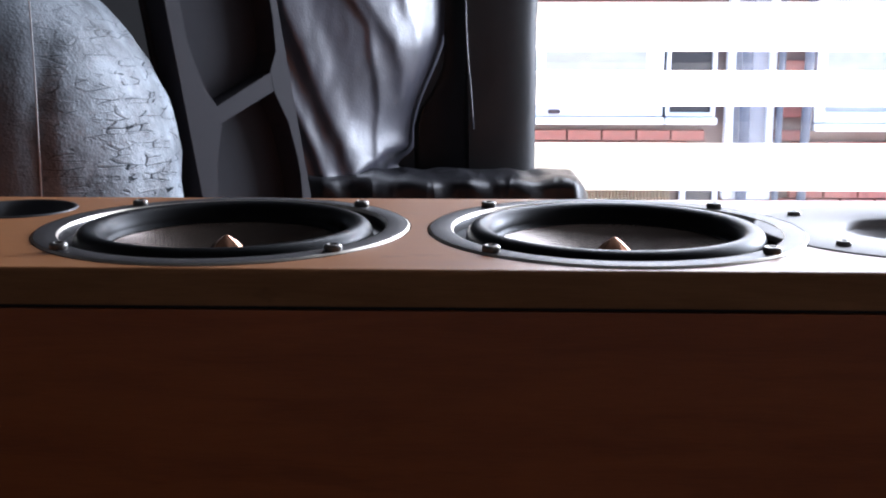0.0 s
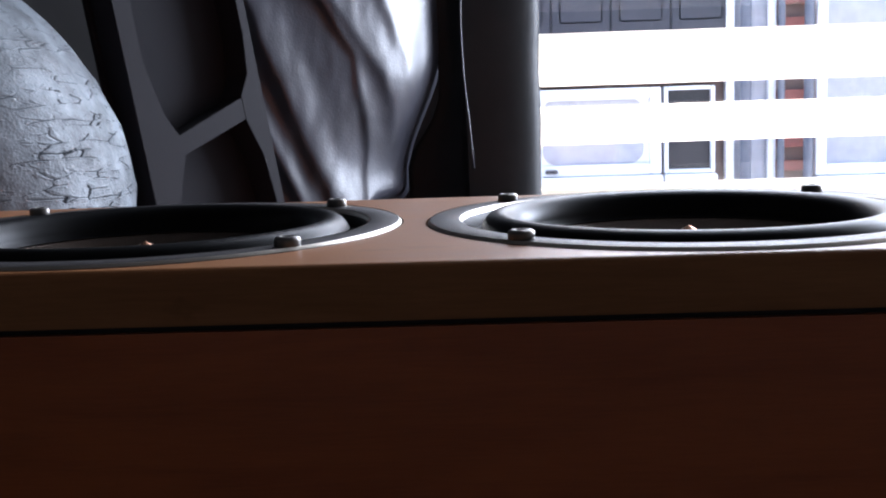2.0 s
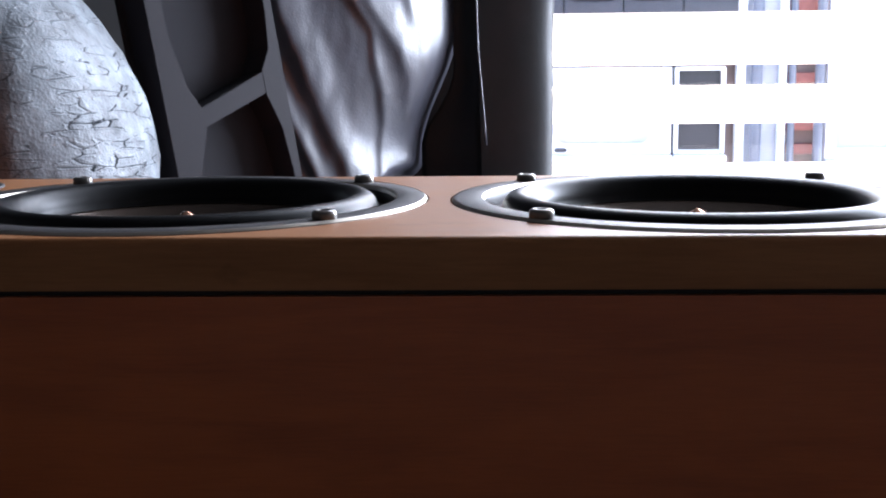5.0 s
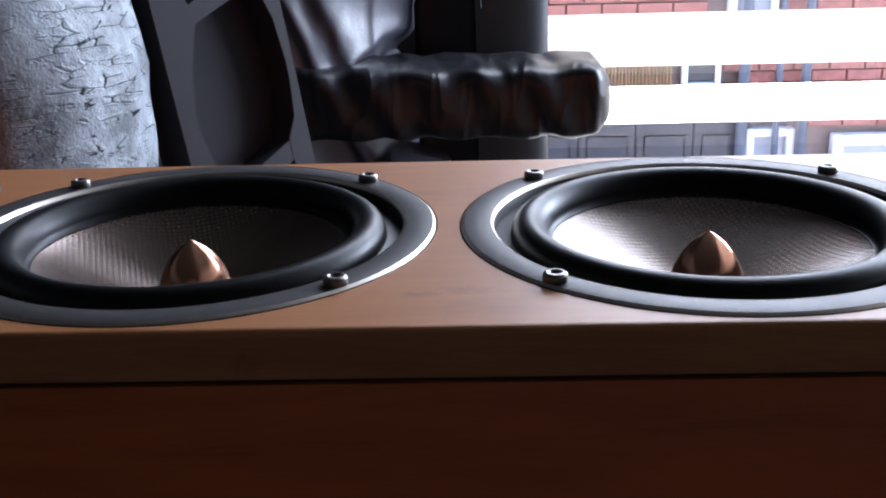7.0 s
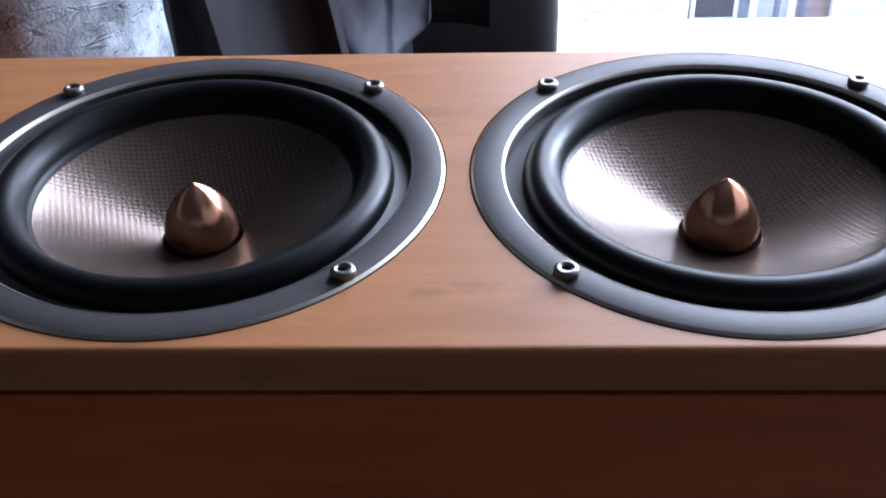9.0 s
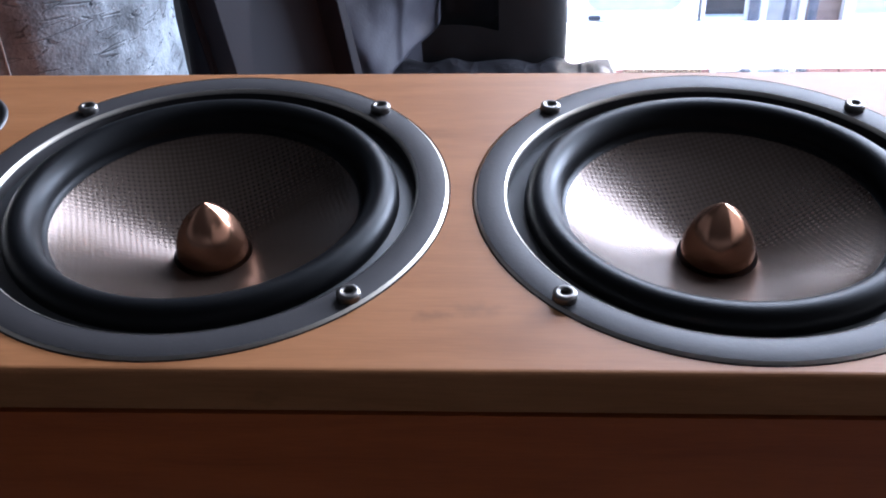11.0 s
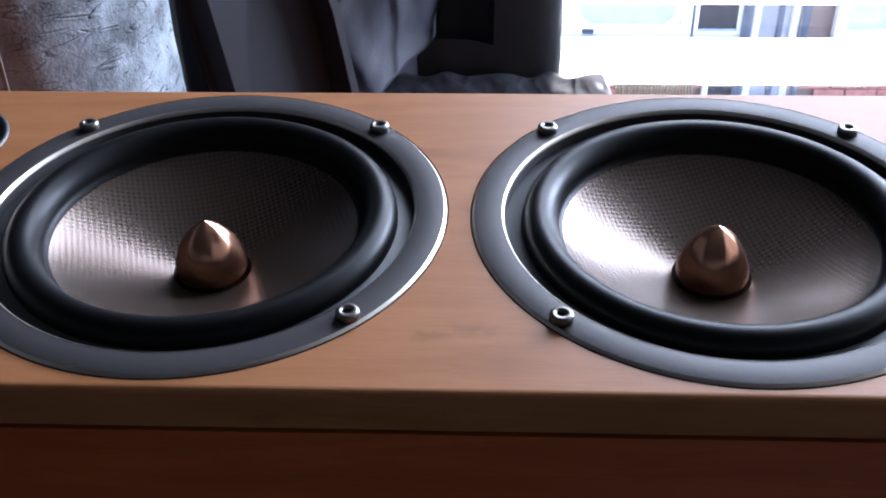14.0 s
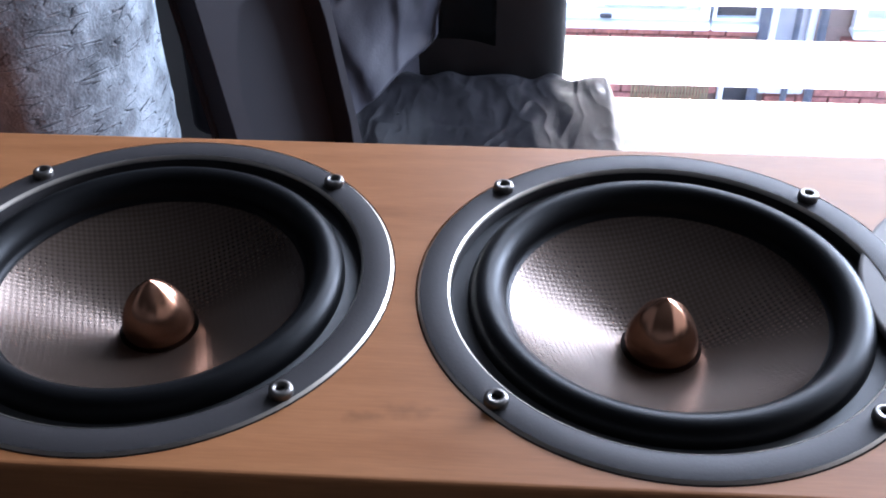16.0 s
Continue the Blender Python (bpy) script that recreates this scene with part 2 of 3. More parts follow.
def make_slat():
    m = mat("white_slat", (0.90, 0.88, 0.82), 0.45)
    n, l, b = nodes_of(m)
    tr, mix = n.new("ShaderNodeBsdfTranslucent"), n.new("ShaderNodeMixShader")
    tr.inputs[0].default_value = (0.97, 0.95, 0.90, 1)
    mix.inputs[0].default_value = 0.95
    l.new(b.outputs[0], mix.inputs[1])
    l.new(tr.outputs[0], mix.inputs[2])
    l.new(mix.outputs[0], n["Material Output"].inputs[0])
    return m


SLAT = make_slat()


def make_glass(name, rough=0.0):
    m = bpy.data.materials.new(name)
    m.use_nodes = True
    n, l = m.node_tree.nodes, m.node_tree.links
    g, t, mix, fr = n.new("ShaderNodeBsdfGlossy"), n.new("ShaderNodeBsdfTransparent"), n.new("ShaderNodeMixShader"), n.new("ShaderNodeFresnel")
    g.inputs["Roughness"].default_value = rough
    l.new(fr.outputs[0], mix.inputs[0])
    l.new(t.outputs[0], mix.inputs[1])
    l.new(g.outputs[0], mix.inputs[2])
    l.new(mix.outputs[0], n["Material Output"].inputs[0])
    return m


GLASS = make_glass("window_glass")
FAR_GLASS = mat("far_glass", (0.03, 0.03, 0.033), 0.2, 0, 0.3)


# ---- shapes ----
def part(name, bm, material, parent=None, label="", smooth=False, at=None):
    me = bpy.data.meshes.new(name)
    bm.normal_update()
    bm.to_mesh(me)
    bm.free()
    me.materials.append(material)
    if smooth:
        for p in me.polygons:
            p.use_smooth = True
    ob = new(name, me)
    if at is not None:
        ob.matrix_basis = at
    if parent:
        ob.parent = parent
    if label:
        ob["label"] = label
    return ob


def base(name, m=None):
    ob = new(name)
    ob.empty_display_size = 0.05
    if m is not None:
        ob.matrix_basis = m
    return ob


def box(x0, x1, y0, y1, z0, z1, bevel=0.0, seg=2, bm=None):
    b = bmesh.new()
    bmesh.ops.create_cube(b, size=1)
    for v in b.verts:
        v.co = Vector((x0 + (v.co.x + 0.5) * (x1 - x0), y0 + (v.co.y + 0.5) * (y1 - y0), z0 + (v.co.z + 0.5) * (z1 - z0)))
    if bevel:
        bmesh.ops.bevel(b, geom=b.edges[:], offset=bevel, segments=seg, affect="EDGES")
    if bm is None:
        return b
    me = bpy.data.meshes.new("tmp")
    b.to_mesh(me)
    b.free()
    bm.from_mesh(me)
    bpy.data.meshes.remove(me)
    return bm


def lathe(profile, seg=96, bm=None):
    """A turned shape about z, from (radius, height) pairs; a radius of 0 closes it."""
    bm = bm or bmesh.new()
    rings = []
    for r, z in profile:
        if r < 1e-6:
            rings.append([bm.verts.new((0, 0, z))])
        else:
            rings.append([bm.verts.new((r * math.cos(2 * math.pi * i / seg), r * math.sin(2 * math.pi * i / seg), z)) for i in range(seg)])
    for a, b in zip(rings, rings[1:]):
        for i in range(seg):
            j = (i + 1) % seg
            if len(a) == 1 and len(b) == 1:
                continue
            if len(a) == 1:
                bm.faces.new((a[0], b[j], b[i]))
            elif len(b) == 1:
                bm.faces.new((a[i], a[j], b[0]))
            else:
                bm.faces.new((a[i], a[j], b[j], b[i]))
    bmesh.ops.recalc_face_normals(bm, faces=bm.faces)
    return bm


def sheet(fn, nu, nv, closed_u=False):
    """A grid of points fn(u, v), u and v from 0 to 1."""
    bm = bmesh.new()
    g = [[bm.verts.new(fn(i / (nu if closed_u else nu - 1), j / (nv - 1))) for i in range(nu)] for j in range(nv)]
    for j in range(nv - 1):
        for i in range(nu if closed_u else nu - 1):
            k = (i + 1) % nu
            bm.faces.new((g[j][i], g[j][k], g[j + 1][k], g[j + 1][i]))
    return bm


def tube(points, r, seg=8):
    bm = bmesh.new()
    rings = []
    pts = [Vector(p) for p in points]
    for i, p in enumerate(pts):
        d = (pts[min(i + 1, len(pts) - 1)] - pts[max(i - 1, 0)]).normalized()
        a = d.orthogonal().normalized()
        c = d.cross(a)
        rings.append([bm.verts.new(p + r * (a * math.cos(2 * math.pi * k / seg) + c * math.sin(2 * math.pi * k / seg))) for k in range(seg)])
    for a, b in zip(rings, rings[1:]):
        for k in range(seg):
            bm.faces.new((a[k], a[(k + 1) % seg], b[(k + 1) % seg], b[k]))
    bm.faces.new(rings[0][::-1])
    bm.faces.new(rings[-1])
    bmesh.ops.recalc_face_normals(bm, faces=bm.faces)
    return bm


# ---- room ----
def setting(name, bm, material, label, category="", parent=None):
    return tagged(part(name, bm, material, parent), label, category or name.split("_")[0], kind="structure")


GROUND = -3.6     # the room lies one storey up
WX0, WX1, WZ0, WZ1, WY = -0.06, 1.52, 0.03, 2.28, 1.46     # window opening in the far wall
setting("floor", box(-2.2, 1.6, -2.8, WY, -0.12, 0), CARPET, "dark carpeted floor of a living room")
setting("ceiling", box(-2.32, 1.72, -2.92, WY + 0.24, 2.45, 2.57), CEILING, "unseen ceiling, coloured dark to hold back bounced light")
wall = box(-2.32, WX0, WY, WY + 0.24, GROUND, 2.45)
box(WX1, 1.72, WY, WY + 0.24, GROUND, 2.45, bm=wall)
box(WX0, WX1, WY, WY + 0.24, WZ1, 2.45, bm=wall)
box(WX0, WX1, WY, WY + 0.24, GROUND, WZ0, bm=wall)
setting("wall_north", wall, WALL, "painted wall with a tall window opening", "wall")
setting("wall_south", box(-2.32, 1.72, -2.92, -2.8, GROUND, 2.45), WALL, "plain painted wall", "wall")
setting("wall_west", box(-2.32, -2.2, -2.8, WY, GROUND, 2.45), WALL, "plain painted wall", "wall")
# unseen, added close and pale as a reflector for the cabinet front
setting("wall_east", box(1.6, 1.72, -2.8, WY, GROUND, 2.45), BOUNCE_WALL, "unseen pale wall added to bounce light from the right", "wall")


def build_window():
    win = tagged(base("window_1", pose(0, WY + 0.10, 0)), "tall white plastic framed window with a blind", "window", kind="structure")
    f = box(WX0, WX0 + 0.06, -0.03, 0.04, WZ0, WZ1, 0.004)
    box(WX1 - 0.06, WX1, -0.03, 0.04, WZ0, WZ1, 0.004, bm=f)
    box(WX0 + 0.06, WX1 - 0.06, -0.03, 0.04, WZ0, WZ0 + 0.06, 0.004, bm=f)
    box(WX0 + 0.06, WX1 - 0.06, -0.03, 0.04, WZ1 - 0.06, WZ1, 0.004, bm=f)
    part("window_frame", f, UPVC, win)
    pane = part("pane", box(WX0 + 0.06, WX1 - 0.06, 0.0, 0.006, WZ0 + 0.06, WZ1 - 0.06), GLASS, win, "clear window glass")
    pane.visible_shadow = False


build_window()


def build_blind():
    """Horizontal slat blind: wide and narrow slats take turns."""
    blind = tagged(base("window_blind", pose(0, 1.353, 0.007)), "white horizontal slat blind hanging before the window", "blind")
    x0, x1 = 0.085, 0.80

    def slat_mesh(height):
        def fn(u, v):
            a = (v - 0.5) * 2
            return ((x0 + (x1 - x0) * u), -0.008 * (1 - a * a) + 0.004 * a, height / 2 * a)
        bm = sheet(fn, 14, 9)
        bmesh.ops.solidify(bm, geom=bm.faces[:], thickness=0.0025)
        me = bpy.data.meshes.new("slat")
        bm.to_mesh(me)
        bm.free()
        me.materials.append(SLAT)
        for p in me.polygons:
            p.use_smooth = True
        return me
    wide, narrow = slat_mesh(0.080), slat_mesh(0.058)
    rng = random.Random(4)
    for k in range(-4, 6):
        for me, c in ((wide, 0.087), (narrow, -0.015)):
            z = H + c + 0.2335 * k
            if 0.06 < z < 2.2:
                s = new("slat", me)
                s.parent = blind
                s.matrix_basis = pose(0, 0, z + rng.uniform(-0.001, 0.001), rng.uniform(-1.5, 1.5), rng.uniform(-0.05, 0.05), 0)
    part("head_rail", box(x0 - 0.01, x1 + 0.01, -0.03, 0.119, 2.29, 2.35, 0.004), UPVC, blind)
    for x in (0.092, 0.79):
        part("ladder_cord", tube([(x, -0.033, 0.06), (x, -0.033, 1.2), (x, -0.033, 2.29)], 0.0009, 6), UPVC, blind)


build_blind()


# ---- outside ----
setting("ground", box(-60, 60, -60, 120, GROUND - 0.2, GROUND), PAVE, "pale brick-coloured paving outside", "ground")


HOUSE_Y, HOUSE_Z = 6.77, 0.036
STOREYS = ((-0.06, 0.0), (0.10, -2.58))     # shift across and down of each storey's openings


def build_house():
    """The house across the yard: two storeys of like windows, down pipes and a cane screen."""
    house = tagged(base("house", pose(0, HOUSE_Y, HOUSE_Z)), "red brick house across the yard with white windows", "house")
    foot = GROUND - HOUSE_Z
    part("wall", box(-6, 8, 0.06, 0.3, foot, 5.2), MORTAR, house)
    part("roof", box(-6.2, 8.2, -0.25, 3.0, 5.2, 5.35), ROOF, house, "dark slate roof")

    def window(x0, x1, z0, z1, frame_mat, pane_mat, w=0.06, label="", sill=True):
        f = box(x0, x0 + w, -0.05, 0.04, z0, z1, 0.006)
        box(x1 - w, x1, -0.05, 0.04, z0, z1, 0.006, bm=f)
        box(x0 + w, x1 - w, -0.05, 0.04, z0, z0 + w, 0.006, bm=f)
        box(x0 + w, x1 - w, -0.05, 0.04, z1 - w, z1, 0.006, bm=f)
        wf = part("window", f, frame_mat, house, label)
        part("pane", box(x0 + w, x1 - w, 0.0, 0.02, z0 + w, z1 - w), pane_mat, wf)
        if sill:
            part("sill", box(x0 - 0.006, x1 + 0.006, -0.10, 0.04, z0 - 0.05, z0 - 0.003, 0.008), frame_mat, wf)
        return wf

    def storey(dx, h):
        # white unit with a round-cornered light panel
        w1 = window(dx - 0.6, dx + 1.28, h - 0.52, h + 0.03, UPVC, UPVC, 0.07, "white framed window with a round-cornered panel")
        bm = bmesh.new()
        pts = []
        for cx, cz, a0 in ((1.08, h - 0.12, 0), (0.62, h - 0.12, 90), (0.62, h - 0.36, 180), (1.08, h - 0.36, 270)):
            for k in range(7):
                a = radians(a0 + 15 * k)
                pts.append((dx + cx + 0.09 * math.cos(a), -0.012, cz + 0.09 * math.sin(a)))
        bm.faces.new([bm.verts.new(p) for p in pts])
        ext = bmesh.ops.extrude_face_region(bm, geom=bm.faces[:])
        bmesh.ops.translate(bm, verts=[v for v in ext["geom"] if isinstance(v, bmesh.types.BMVert)], vec=(0, 0.02, 0))
        bmesh.ops.recalc_face_normals(bm, faces=bm.faces)
        part("panel", bm, CURTAIN, w1, "pale round-cornered inner panel")
        part("handle", box(dx + 0.54, dx + 0.62, -0.085, -0.05, h - 0.50, h - 0.475, 0.006), DARK_PANEL, w1)
        window(dx + 1.30, dx + 1.62, h - 0.52, h + 0.03, UPVC, FAR_GLASS, 0.025, "narrow dark window light in a white frame")
        window(dx + 1.69, dx + 2.00, h - 1.06, h + 1.0, UPVC, CURTAIN, 0.05, "tall white window with a net curtain", False)
        window(dx + 2.25, dx + 4.2, h - 0.56, h + 0.95, UPVC, CURTAIN, 0.07, "wide white window with pale curtains")
        # dark panelled boards above the low windows
        for i in range(7):
            x = dx - 0.9 + 0.375 * i
            d = box(x, x + 0.37, -0.02, 0.04, h + 0.36, h + 1.05, 0.008)
            box(x + 0.05, x + 0.32, -0.028, -0.01, h + 0.44, h + 0.97, 0.008, bm=d)
            part("door_panel", d, DARK_PANEL, house, "dark grey panelled board")
        part("lintel", box(dx - 1.0, dx + 1.66, -0.06, 0.05, h + 0.05, h + 0.14, 0.01), CREAM, house)
        window(dx + 1.42, dx + 1.66, h - 1.30, h - 0.88, UPVC, FAR_GLASS, 0.03, "small dark window in a white frame")
        screen = part("cane_screen", box(dx + 0.80, dx + 1.36, 0.0, 0.014, h - 1.30, h - 1.27, 0.002), LATH, house, "screen of upright pale bamboo canes")
        me = None
        for i in range(25):
            if me is None:
                o = part("cane", tube([(0, 0, 0), (0, 0, 0.2), (0, 0, 0.46)], 0.0075, 7), LATH, screen, smooth=True)
                me = o.data
            else:
                o = new("cane", me)
                o.parent = screen
            o.matrix_basis = pose(dx + 0.815 + 0.0222 * i, -0.008, h - 1.36)

    for dx, down in STOREYS:
        storey(dx, H + down)
    for x, rad in ((1.74, 0.035), (1.96, 0.022), (2.13, 0.03)):
        part("downpipe", tube([(x, -0.09, foot), (x, -0.09, 2.5), (x, -0.09, 5.2)], rad, 14), PIPE, house, "blue-grey painted down pipe", True)
    return house


house = build_house()


# ---- table and loudspeaker ----
def build_table():
    t = tagged(base("side_table", pose(0, 0, 0)), "plain dark wooden table under the loudspeaker", "table")
    part("tabletop", box(-0.58, 0.58, -0.19, 0.19, H - 0.365, H - 0.33, 0.004), TABLE, t)
    leg = box(-0.025, 0.025, -0.025, 0.025, 0, H - 0.365, 0.003)
    first = part("leg", leg, TABLE, t, at=pose(-0.53, -0.15, 0))
    for x, y in ((0.53, -0.15), (-0.53, 0.15), (0.53, 0.15)):
        o = new("leg", first.data)
        o.parent = t
        o.matrix_basis = pose(x, y, 0)


build_table()

HW = 0.0930         # half the baffle's width
PITCH = 0.189       # between the woofers
X0, X1 = -0.46, 0.46


def plate_with_holes(tiles, y0, y1, z, thick, seg=96):
    """A board whose tiles (x0, x1, hole) carry round holes that go through."""
    bm = bmesh.new()
    ya, yb = y0, y1
    for x0, x1, hole, *span in tiles:
        y0, y1 = span or (ya, yb)
        if not hole:
            bm.faces.new([bm.verts.new(p) for p in ((x0, y0, z), (x1, y0, z), (x1, y1, z), (x0, y1, z))])
            continue
        cx, cy, r = hole
        angles = [2 * math.pi * i / seg for i in range(seg)] + [math.atan2(yy - cy, xx - cx) % (2 * math.pi) for xx in (x0, x1) for yy in (y0, y1)]
        angles = sorted(set(round(a, 6) for a in angles))
        inner, outer, low = [], [], []
        for a in angles:
            c, s = math.cos(a), math.sin(a)
            t = min([q for q in (((x1 - cx) / c) if c > 1e-9 else None, ((x0 - cx) / c) if c < -1e-9 else None,
                                 ((y1 - cy) / s) if s > 1e-9 else None, ((y0 - cy) / s) if s < -1e-9 else None) if q is not None])
            inner.append(bm.verts.new((cx + r * c, cy + r * s, z)))
            low.append(bm.verts.new((cx + r * c, cy + r * s, z - thick)))
            outer.append(bm.verts.new((cx + t * c, cy + t * s, z)))
        for i in range(len(angles)):
            j = (i + 1) % len(angles)
            bm.faces.new((inner[i], outer[i], outer[j], inner[j]))
            bm.faces.new((inner[i], inner[j], low[j], low[i]))
    xa, xb = tiles[0][0], tiles[-1][1]
    y0, y1 = ya, yb
    e = 0.0022
    # rounded rim and edges
    ring = [[(xa, y0), (xb, y0), (xb, y1), (xa, y1)]]
    loops = []
    for grow, dz in ((0, 0), (e * 0.38, -e * 0.08), (e * 0.71, -e * 0.29), (e * 0.92, -e * 0.62), (e, -e), (e, -thick)):
        loops.append([bm.verts.new((x + (grow if x == xb else -grow), y + (grow if y == y1 else -grow), z + dz)) for x, y in ring[0]])
    for a, b in zip(loops, loops[1:]):
        for i in range(4):
            j = (i + 1) % 4
            bm.faces.new((a[i], b[i], b[j], a[j]))
    bmesh.ops.remove_doubles(bm, verts=bm.verts[:], dist=1e-5)
    bmesh.ops.recalc_face_normals(bm, faces=bm.faces[:])
    return bm


def screw_parts(parent, x, y, z, r=0.0040, h=0.0036):
    s = part("screw", lathe([(r * 0.44, h - 0.0018), (r * 0.44, h), (r * 0.78, h), (r * 0.97, h - 0.0005), (r, h - 0.0012), (r, 0.0), (r * 0.9, -0.001)], 24), SCREW, parent, smooth=True,
             at=pose(x, y, z, 0, 0, 15))
    part("socket", lathe([(0, h - 0.0017), (r * 0.45, h - 0.0017)], 6), SOCKET, None).parent = s
    return s


def build_woofer(parent, x, turn=0):
    """Flange, rubber surround, woven cone and copper phase plug, the flange carrying the rest."""
    R = 0.0898
    woofer = part("woofer", lathe([(0.0780, -0.0070), (0.0780, -0.0002), (0.0788, 0.0008), (0.0791, 0.0009), (0.0888, 0.0009), (0.0891, 0.0008), (R, 0.0000), (R, -0.003)], 128),
                  FLANGE, parent, "satin grey alloy woofer ring", True, pose(x, 0, H))
    part("inner_chamfer", lathe([(0.0779, -0.0006), (0.0782, 0.0004), (0.0787, 0.0009), (0.0789, 0.0010)], 128), CHAMFER, woofer, "bright turned edge", True)
    part("outer_chamfer", lathe([(0.0890, 0.0010), (0.0893, 0.0008), (R + 0.0001, 0.0001)], 128), CHAMFER, woofer, "bright turned edge", True)
    part("gasket", lathe([(0.0784, -0.0052), (0.0722, -0.0048), (0.0705, -0.0040)], 128), GASKET, woofer, smooth=True)
    roll = [(0.0718, -0.0046)]
    for k in range(15):
        a = math.pi * k / 14
        roll.append((0.0650 + 0.0068 * math.cos(a), -0.0045 - 0.0020 * k / 14 + 0.0082 * math.sin(a)))
    roll.append((0.0565, -0.0073))
    part("surround", lathe(roll, 128), RUBBER, woofer, "half-roll black rubber surround", True)
    cone = [(0.0585 - 0.0437 * q, -0.0063 - 0.0201 * (q ** 0.84)) for q in [k / 14 for k in range(15)]]
    part("cone", lathe(cone, 128), CONE, woofer, "woven fibre cone, tan and silver", True)
    part("voice_coil_gap", lathe([(0.0149, -0.0263), (0.0143, -0.0295), (0.0120, -0.0315)], 64), GASKET, woofer, smooth=True)
    # bullet with a keen tip and shallow flutes
    tip, depth, rb = -0.0036, 0.0285, 0.0135

    def fn(u, v):
        g = max(0.0, 1 - v * depth / 0.0215) * 0.0215
        rho = (rb * rb + 0.0215 ** 2) / (2 * rb)
        prof = (math.sqrt(rho * rho - g * g) - (rho - rb)) / rb
        flute = 1 - 0.10 * (0.5 + 0.5 * math.cos(7 * math.pi * 2 * u)) * max(0.0, 1 - v / 0.55) * min(1, v * 6)
        r = max(1e-5, rb * prof * flute)
        return (r * math.cos(2 * math.pi * u), r * math.sin(2 * math.pi * u), tip - depth * v)
    part("phase_plug", sheet(fn, 80, 26, True), COPPER, woofer, "polished copper bullet-shaped phase plug", True)
    s = 0.0602
    for a, b in ((-1, 1), (1, 1), (1, -1), (-1, -1)):
        screw_parts(woofer, a * s, b * s, 0.0002)
    return woofer


def tray(x0, x1, y0, y1, z0, z1, wall):
    """An open-topped box with walls."""
    bm = bmesh.new()
    loops = []
    for g, z in ((0.0, z0), (0.0, z1), (wall, z1), (wall, z0 + wall)):
        loops.append([bm.verts.new(p) for p in ((x0 + g, y0 + g, z), (x1 - g, y0 + g, z), (x1 - g, y1 - g, z), (x0 + g, y1 - g, z))])
    for a, b in zip(loops, loops[1:]):
        for i in range(4):
            j = (i + 1) % 4
            bm.faces.new((a[i], a[j], b[j], b[i]))
    bm.faces.new(loops[0][::-1])
    bm.faces.new(loops[-1])
    return bm


def build_loudspeaker():
    sp = tagged(base("loudspeaker", pose(0, 0, 0)), "maple veneered loudspeaker lying on its back on a table", "loudspeaker")
    tiles = [(X0, -0.2505, None), (-0.2505, -0.1875, (-0.2170, 0.050, 0.0285), 0.0, HW), (-0.2505, -0.1875, (-0.2200, -0.050, 0.0285), -HW + 0.0008, 0.0), (-0.1875, 0.0, (-PITCH / 2, 0, 0.0906)), (0.0, 0.1875, (PITCH / 2, 0, 0.0906)),
             (0.1875, 0.315, (0.240, 0, 0.05)), (0.315, X1, None)]
    part("baffle", plate_with_holes(tiles, -HW + 0.0008, HW, H, 0.0154), WOOD, sp, "honey-coloured maple front board")
    part("shadow_gap", tray(X0 + 0.004, X1 - 0.004, -HW + 0.0010, HW, H - 0.30, H - 0.0155, 0.0008), GAP_SHADE, sp, "near-black liner that colours in the shade of the groove")
    part("cabinet", tray(X0 - 0.001, X1 + 0.001, -HW - 0.0016, HW + 0.0024, H - 0.33, H - 0.0172, 0.0034), WOOD_SIDE, sp, "wood veneered cabinet box")
    for px, py in ((-0.2170, 0.050), (-0.2200, -0.050)):
        port = part("port", lathe([(0.0235, -0.07), (0.0240, -0.014), (0.0256, -0.003), (0.0276, 0.0002), (0.0288, 0.0009), (0.0298, 0.0007), (0.0302, 0.0001)], 64), PORT, sp, "black moulded reflex port", True, pose(px, py, H))
        # added disc, its black stands for the shade down the open tube
        part("port_shade", lathe([(0, -0.07), (0.0245, -0.07)], 48), GAP_SHADE, port)
    tw = part("tweeter", lathe([(0.0290, -0.004), (0.0305, -0.0006), (0.0325, 0.0006), (0.0715, 0.0006), (0.0728, 0.0003), (0.073, -0.002)], 96), PLATE, sp, "silver tweeter plate", True, pose(0.236, 0, H))
    part("waveguide", lathe([(0.0292, -0.0035), (0.022, -0.007), (0.0155, -0.0095), (0.0135, -0.0095)], 64), PLATE, tw, smooth=True)
    part("dome", lathe([(0.0138, -0.0095), (0.0125, -0.0065), (0.0095, -0.0035), (0.005, -0.0015), (0, -0.001)], 48), DOME, tw, smooth=True)
    for a in (-1, 1):
        for b in (-1, 1):
            screw_parts(tw, a * 0.0445, b * 0.040, 0.0, 0.0034, 0.0028)
    build_woofer(sp, -PITCH / 2)
    build_woofer(sp, PITCH / 2)


build_loudspeaker()


# ---- chairs ----
def fold_noise(x, y, z, s):
    return noise.noise((x * s, y * s, z * s))


